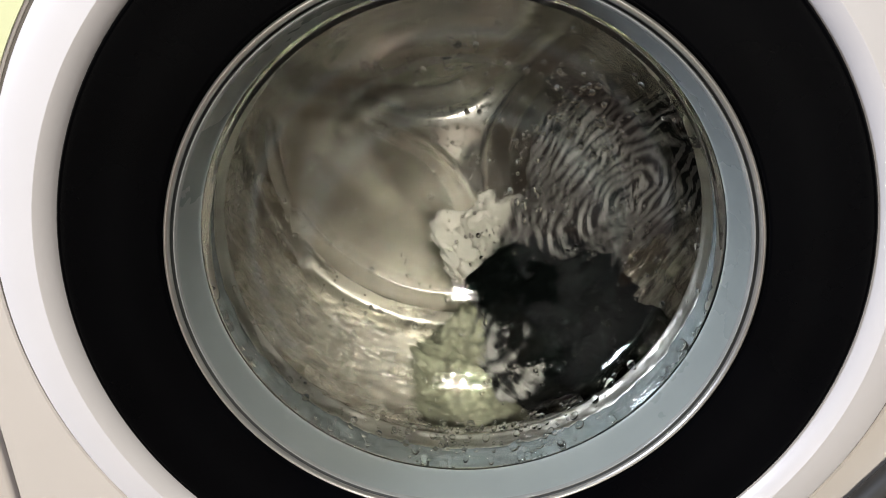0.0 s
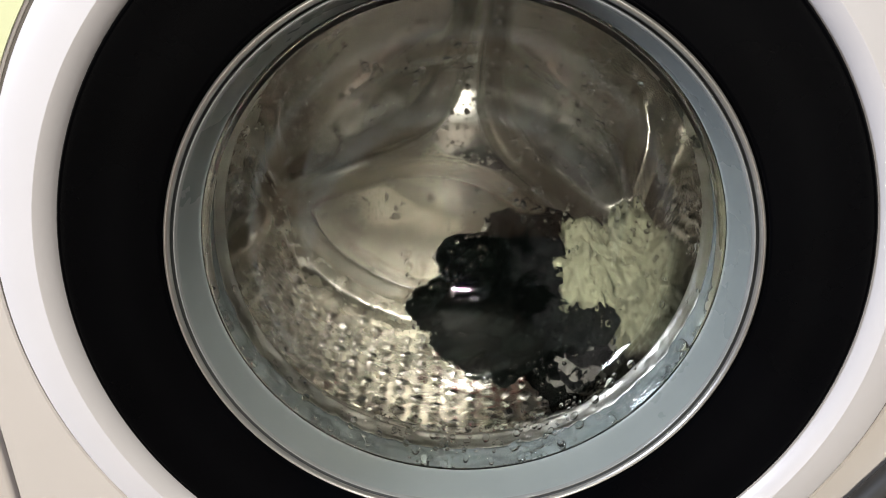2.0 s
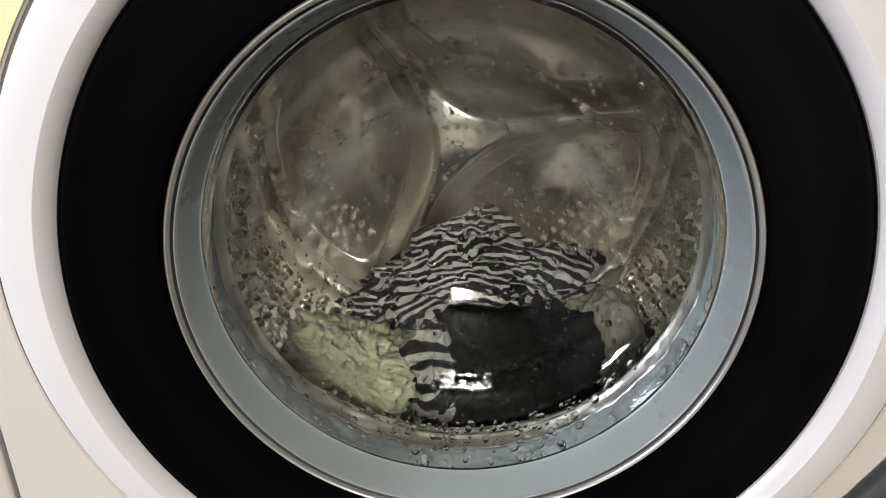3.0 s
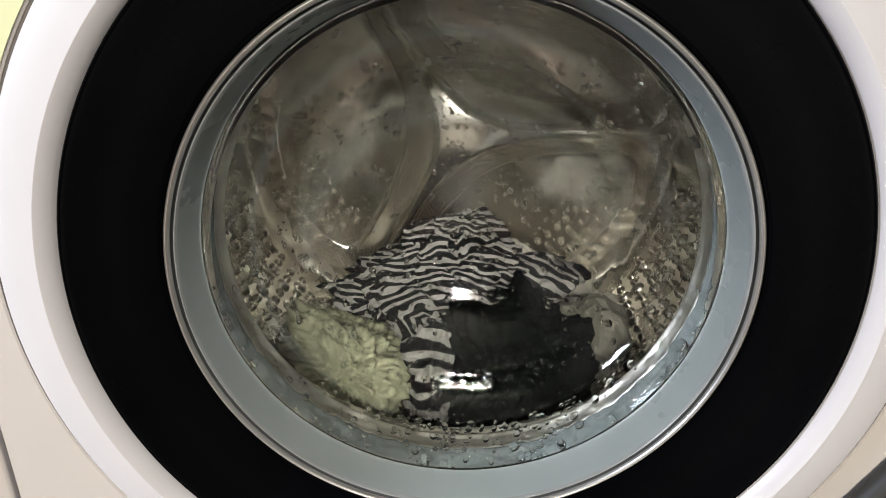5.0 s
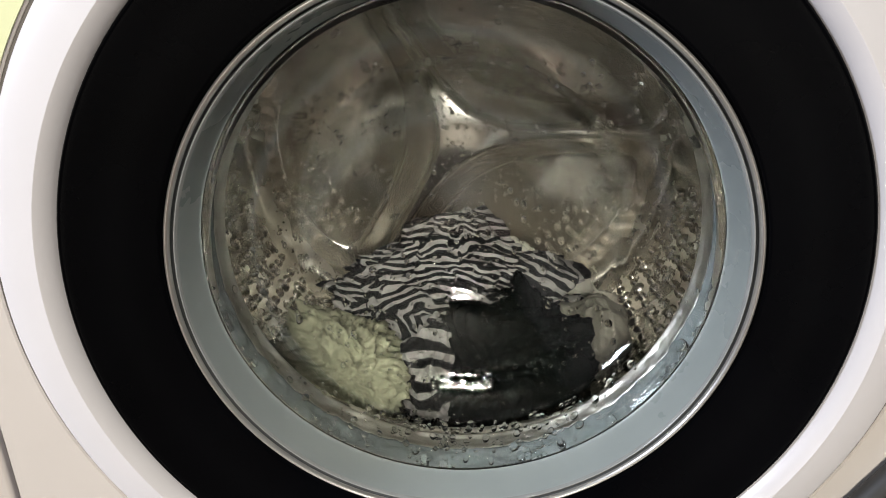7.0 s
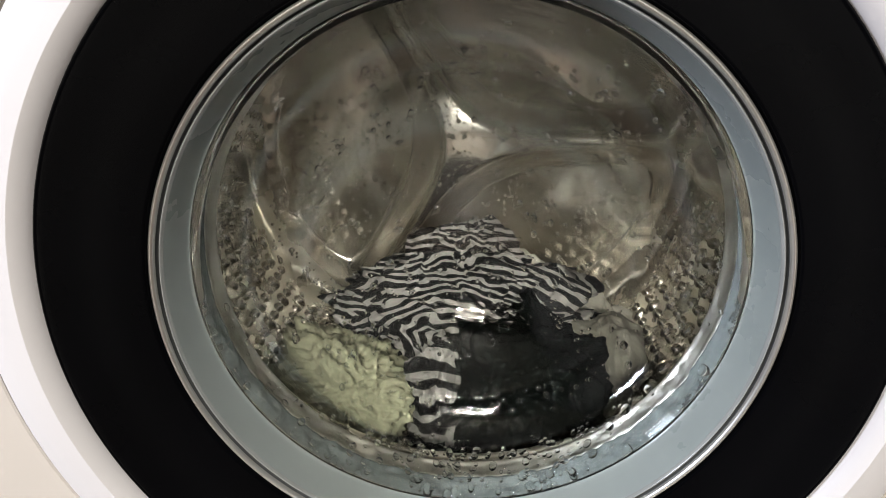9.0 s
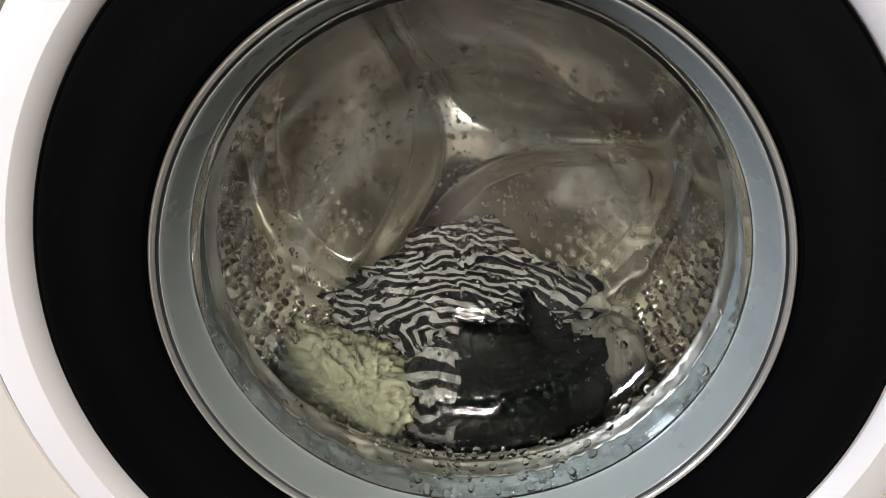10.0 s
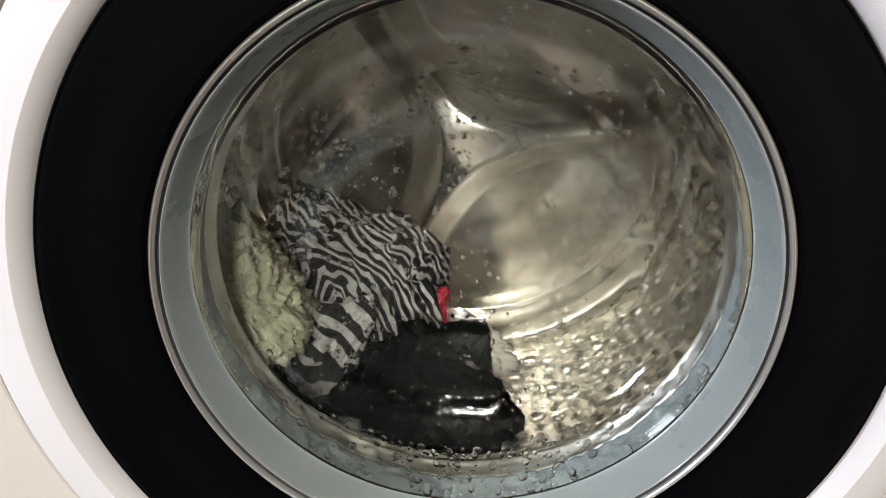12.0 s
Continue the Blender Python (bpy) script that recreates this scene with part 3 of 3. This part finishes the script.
    walk(black_garment, [(t, pose(x, y, ZC + z, 0, b) @ pose(0, 0, 0, a) @ pose(0, 0, 0, 0, 0, 0)) for t, x, y, z, a, b in (
        (0, 0.088, 0.187, -0.113, -111, 387), (0.1, 0.044, 0.187, -0.136, -105, 366), (0.2, -0.012, 0.187, -0.161, -99, 345), (0.3, 0.044, 0.187, -0.136, -93, 324),
        (0.4, 0.062, 0.187, -0.091, -87, 303), (0.5, 0.024, 0.187, -0.148, -81, 282), (0.6, 0.020, 0.187, -0.178, -75, 261), (0.7, 0.065, 0.187, -0.174, -69, 241),
        (0.8, 0.068, 0.208, 0.032, -63, 221), (0.9, 0.093, 0.187, 0.027, -58, 201), (1, 0.042, 0.201, -0.069, -52, 182), (1.1, 0.009, 0.187, -0.148, -46, 162),
        (1.2, 0.032, 0.194, -0.080, -40, 141), (1.3, 0.058, 0.187, -0.113, -35, 122), (1.4, 0.069, 0.187, -0.136, -30, 104), (1.5, 0.066, 0.187, -0.160, -25, 86),
        (1.6, 0.065, 0.187, -0.174, -20, 70), (1.7, 0.054, 0.187, -0.178, -16, 56), (1.8, 0.069, 0.187, -0.119, -13, 45), (1.9, 0.072, 0.187, -0.085, -10, 36),
        (2, 0.058, 0.187, -0.096, -8, 28), (2.1, 0.048, 0.187, -0.102, -6, 20), (2.2, 0.069, 0.187, -0.130, -3, 10), (2.3, 0.029, 0.187, -0.154, 0, 1),
        (2.4, 0.009, 0.187, -0.160, 1, -5), (2.5, 0.093, 0.187, -0.113, 3, -10), (2.6, 0.089, 0.187, -0.118, 3, -12), (2.7, 0.064, 0.187, -0.130, 3, -11),
        (2.8, 0.060, 0.187, -0.148, 3, -9), (2.9, 0.055, 0.187, -0.154, 2, -7), (3, 0.050, 0.187, -0.160, 2, -5), (3.1, 0.050, 0.187, -0.160, 1, -4),
        (3.2, 0.050, 0.187, -0.160, 1, -3), (3.6, 0.049, 0.187, -0.160, 0, -1), (4, 0.049, 0.187, -0.160, 0, 0), (4.8, 0.048, 0.187, -0.160, 0, 0),
        (11, 0.047, 0.187, -0.162, 0, 0), (11.1, 0.038, 0.187, -0.165, 0, 1), (11.2, 0.028, 0.187, -0.168, 0, 2), (11.3, 0.009, 0.187, -0.172, 0, 5),
        (11.4, -0.010, 0.187, -0.175, 0, 8), (11.5, -0.029, 0.187, -0.178, 0, 11), (11.6, -0.031, 0.187, -0.183, 0, 16), (11.7, -0.032, 0.187, -0.183, 0, 22),
        (11.8, -0.033, 0.187, -0.183, 0, 28), (11.9, -0.034, 0.187, -0.183, 0, 33), (12, -0.035, 0.187, -0.183, 0, 38))])
    walk(red_cloth, [(t, pose(x, y, ZC + z, 0, b) @ pose(0, 0, 0, a) @ pose(0, 0, 0, 0, 0, 0)) for t, x, y, z, a, b in (
        (0, 0.078, 0.240, -0.162, -28, 553), (0.1, 0.126, 0.240, -0.128, -26, 523), (0.2, 0.161, 0.240, -0.081, -25, 493), (0.3, 0.180, 0.220, -0.011, -23, 463),
        (0.4, 0.162, 0.195, 0.025, -22, 433), (0.5, 0.107, 0.195, -0.020, -20, 403), (0.6, 0.041, 0.215, -0.046, -19, 373), (0.7, -0.035, 0.195, -0.118, -17, 345),
        (0.8, 0.023, 0.195, -0.179, -16, 316), (0.9, 0.111, 0.195, -0.134, -14, 288), (1, 0.157, 0.195, -0.088, -13, 259), (1.1, 0.162, 0.195, -0.066, -12, 231),
        (1.2, 0.175, 0.220, -0.041, -10, 202), (1.3, 0.176, 0.195, -0.001, -9, 174), (1.4, 0.147, 0.145, 0.006, -7, 148), (1.5, 0.154, 0.145, 0.006, -6, 123),
        (1.6, 0.096, 0.145, -0.007, -5, 99), (1.7, 0.009, 0.195, -0.135, -4, 80), (1.8, -0.017, 0.195, -0.166, -3, 65), (1.9, 0.013, 0.195, -0.179, -3, 52),
        (2, 0.065, 0.290, -0.168, -2, 40), (2.1, 0.062, 0.288, -0.169, -1, 28), (2.2, 0.060, 0.287, -0.170, -1, 14), (2.3, 0.058, 0.285, -0.170, 0, 2),
        (2.4, 0.055, 0.283, -0.171, 0, -7), (2.5, 0.052, 0.282, -0.172, 1, -14), (2.6, 0.049, 0.280, -0.173, 1, -17), (2.7, 0.049, 0.280, -0.173, 1, -16),
        (2.8, 0.049, 0.279, -0.173, 1, -13), (2.9, 0.048, 0.279, -0.173, 0, -10), (3, 0.048, 0.278, -0.173, 0, -8), (3.1, 0.048, 0.278, -0.173, 0, -5),
        (3.2, 0.048, 0.277, -0.173, 0, -4), (3.6, 0.047, 0.275, -0.174, 0, -1), (4, 0.047, 0.274, -0.174, 0, 0), (4.8, 0.045, 0.270, -0.171, 0, 0),
        (11, 0.045, 0.270, -0.166, 0, 0), (11.1, 0.025, 0.266, -0.165, 0, 1), (11.2, 0.006, 0.262, -0.164, 0, 2), (11.3, -0.026, 0.246, -0.156, 0, 5),
        (11.4, -0.048, 0.235, -0.151, 0, 8), (11.5, -0.062, 0.226, -0.147, 0, 11), (11.6, -0.066, 0.222, -0.145, 0, 16), (11.7, -0.068, 0.219, -0.145, 0, 22),
        (11.8, -0.069, 0.218, -0.146, 0, 28), (11.9, -0.069, 0.219, -0.149, 0, 33), (12, -0.069, 0.222, -0.153, 0, 38))])
    walk(white_shirt, [(t, pose(x, y, ZC + z, 0, b) @ pose(0, 0, 0, a) @ pose(0, 0, 0, 0, 30, 0)) for t, x, y, z, a, b in (
        (0, 0.087, 0.290, -0.158, 0, 553), (0.1, 0.124, 0.287, -0.130, 0, 523), (0.2, 0.151, 0.285, -0.098, 0, 493), (0.3, 0.180, 0.285, -0.006, 0, 463),
        (0.4, 0.116, 0.285, 0.058, 0, 433), (0.5, 0.058, 0.270, 0.061, 0, 403), (0.6, -0.040, 0.270, -0.008, 0, 373), (0.7, 0.146, 0.285, -0.105, 0, 345),
        (0.8, 0.136, 0.285, -0.118, 0, 316), (0.9, 0.159, 0.285, -0.085, 0, 288), (1, 0.173, 0.285, -0.051, 0, 259), (1.1, 0.178, 0.285, -0.024, 0, 231),
        (1.2, 0.174, 0.285, -0.046, 0, 202), (1.3, 0.128, 0.285, -0.020, 0, 174), (1.4, 0.185, 0.305, 0.008, 0, 148), (1.5, 0.160, 0.305, -0.009, 0, 123),
        (1.6, 0.060, 0.305, -0.114, 0, 99), (1.7, 0.067, 0.285, -0.007, 0, 80), (1.8, 0.130, 0.300, -0.125, 0, 20), (1.9, 0.126, 0.300, -0.128, 0, -8),
        (2, 0.123, 0.300, -0.131, 0, -24), (2.1, 0.125, 0.297, -0.130, 0, -26), (2.2, 0.127, 0.295, -0.128, 0, -26), (2.3, 0.129, 0.292, -0.126, 0, -24),
        (2.4, 0.129, 0.290, -0.132, 0, -22), (2.5, 0.097, 0.285, -0.166, 0, -14), (2.6, 0.100, 0.285, -0.170, 0, -17), (2.7, 0.100, 0.285, -0.170, 0, -16),
        (2.8, 0.100, 0.285, -0.170, 0, -13), (2.9, 0.100, 0.285, -0.170, 0, -10), (3, 0.100, 0.285, -0.170, 0, -8), (3.1, 0.100, 0.285, -0.171, 0, -5),
        (3.2, 0.099, 0.285, -0.171, 0, -4), (3.6, 0.099, 0.285, -0.171, 0, -1), (4, 0.098, 0.285, -0.171, 0, 0), (4.8, 0.095, 0.285, -0.169, 0, 0),
        (11, 0.092, 0.285, -0.165, 0, 0), (11.1, 0.069, 0.286, -0.175, 0, 0), (11.2, 0.046, 0.287, -0.182, 0, -1), (11.3, 0.021, 0.288, -0.189, 0, -3),
        (11.4, -0.002, 0.289, -0.196, 0, -4), (11.5, -0.026, 0.290, -0.199, 0, -5), (11.6, -0.036, 0.290, -0.198, 0, -6), (11.7, -0.044, 0.290, -0.192, 0, -7),
        (11.8, -0.051, 0.290, -0.188, 0, -8), (11.9, -0.059, 0.290, -0.186, 0, -9), (12, -0.066, 0.290, -0.184, 0, -10))])
    walk(banded_sock, [(t, pose(x, y, ZC + z, 0, b) @ pose(0, 0, 0, a) @ pose(0, 0, 0, 0, 0, 0)) for t, x, y, z, a, b in (
        (0, 0.042, 0.160, -0.121, -111, 498), (0.1, 0.067, 0.160, -0.143, -105, 471), (0.2, 0.078, 0.160, -0.139, -99, 444), (0.3, 0.088, 0.160, -0.134, -93, 416),
        (0.4, 0.096, 0.160, -0.128, -87, 389), (0.5, 0.087, 0.160, -0.135, -81, 362), (0.6, 0.119, 0.160, -0.107, -75, 336), (0.7, 0.143, 0.160, -0.072, -69, 310),
        (0.8, 0.135, 0.160, -0.085, -63, 284), (0.9, 0.150, 0.160, -0.056, -58, 259), (1, 0.159, 0.160, -0.014, -52, 234), (1.1, 0.160, 0.160, 0.012, -46, 208),
        (1.2, 0.160, 0.160, -0.002, -40, 182), (1.3, 0.114, 0.160, -0.112, -35, 157), (1.4, 0.115, 0.160, -0.111, -30, 133), (1.5, 0.116, 0.160, -0.111, -25, 111),
        (1.6, 0.116, 0.160, -0.110, -20, 89), (1.7, 0.115, 0.160, -0.111, -16, 72), (1.8, 0.114, 0.160, -0.112, -13, 58), (1.9, 0.114, 0.160, -0.113, -10, 47),
        (2, 0.113, 0.160, -0.114, -8, 36), (2.1, 0.126, 0.160, -0.099, -6, 25), (2.2, 0.137, 0.160, -0.083, -3, 13), (2.3, 0.146, 0.160, -0.065, 0, 2),
        (2.4, 0.141, 0.160, -0.075, 1, -6), (2.5, 0.083, 0.160, -0.137, 3, -13), (2.6, 0.039, 0.160, -0.155, 3, -15), (2.7, 0.017, 0.160, -0.159, 3, -14),
        (2.8, -0.006, 0.160, -0.160, 3, -11), (2.9, -0.014, 0.160, -0.159, 2, -9), (3, -0.022, 0.160, -0.158, 2, -7), (3.1, -0.022, 0.160, -0.158, 1, -5),
        (3.2, -0.023, 0.160, -0.158, 1, -4), (3.6, -0.023, 0.160, -0.158, 0, -1), (4, -0.024, 0.160, -0.158, 0, 0), (4.8, -0.025, 0.160, -0.158, 0, 0),
        (11, -0.024, 0.160, -0.158, 0, 0), (11.1, -0.032, 0.160, -0.157, 0, 1), (11.2, -0.039, 0.160, -0.155, 0, 2), (11.3, -0.060, 0.160, -0.148, 0, 5),
        (11.4, -0.079, 0.160, -0.139, 0, 8), (11.5, -0.096, 0.160, -0.128, 0, 11), (11.6, -0.100, 0.160, -0.125, 0, 16), (11.7, -0.104, 0.160, -0.122, 0, 22),
        (11.8, -0.108, 0.160, -0.118, 0, 28), (11.9, -0.111, 0.160, -0.115, 0, 33), (12, -0.115, 0.160, -0.112, 0, 38))])
    walk(grey_cloth, [(t, pose(x, y, ZC + z, 0, b) @ pose(0, 0, 0, a) @ pose(0, 0, 0, 0, 0, 0)) for t, x, y, z, a, b in (
        (0, 0.036, 0.205, -0.171, -111, 498), (0.1, 0.057, 0.205, -0.175, -105, 471), (0.2, 0.079, 0.205, -0.179, -99, 444), (0.3, 0.099, 0.205, -0.180, -93, 416),
        (0.4, 0.122, 0.205, -0.165, -87, 389), (0.5, 0.142, 0.205, -0.148, -81, 362), (0.6, 0.158, 0.205, -0.130, -75, 336), (0.7, 0.170, 0.205, -0.115, -69, 310),
        (0.8, 0.180, 0.205, -0.098, -63, 284), (0.9, 0.183, 0.205, -0.076, -58, 259), (1, 0.180, 0.205, -0.091, -52, 234), (1.1, 0.176, 0.205, -0.105, -46, 208),
        (1.2, 0.168, 0.205, -0.118, -40, 182), (1.3, 0.163, 0.205, -0.124, -35, 157), (1.4, 0.158, 0.205, -0.130, -30, 133), (1.5, 0.153, 0.205, -0.136, -25, 111),
        (1.6, 0.147, 0.205, -0.143, -20, 89), (1.7, 0.149, 0.205, -0.141, -16, 72), (1.8, 0.150, 0.205, -0.140, -13, 58), (1.9, 0.151, 0.205, -0.139, -10, 47),
        (2, 0.152, 0.205, -0.137, -8, 36), (2.1, 0.150, 0.205, -0.140, -6, 25), (2.2, 0.148, 0.205, -0.142, -3, 13), (2.3, 0.146, 0.205, -0.144, -0, 2),
        (2.4, 0.144, 0.205, -0.146, 1, -6), (2.5, 0.142, 0.205, -0.148, 3, -13), (2.6, 0.141, 0.205, -0.148, 3, -15), (2.7, 0.141, 0.205, -0.149, 3, -14),
        (2.8, 0.140, 0.205, -0.150, 3, -11), (2.9, 0.139, 0.205, -0.150, 2, -9), (3, 0.139, 0.205, -0.151, 2, -7), (3.1, 0.138, 0.205, -0.152, 1, -5),
        (3.2, 0.137, 0.205, -0.152, 1, -4), (3.6, 0.135, 0.205, -0.155, 0, -1), (4, 0.132, 0.205, -0.157, 0, -0), (4.8, 0.126, 0.205, -0.161, 0, -0),
        (11, 0.127, 0.205, -0.161, 0, -0), (11.1, 0.112, 0.205, -0.166, 0, 1), (11.2, 0.089, 0.205, -0.161, 0, 2), (11.3, 0.055, 0.205, -0.162, 0, 5),
        (11.4, 0.022, 0.205, -0.162, 0, 8), (11.5, -0.012, 0.205, -0.163, 0, 11), (11.6, -0.016, 0.205, -0.167, 0, 16), (11.7, -0.020, 0.205, -0.170, 0, 22),
        (11.8, -0.024, 0.205, -0.174, 0, 28), (11.9, -0.028, 0.205, -0.178, 0, 33), (12, -0.033, 0.205, -0.181, 0, 38))])


motions()
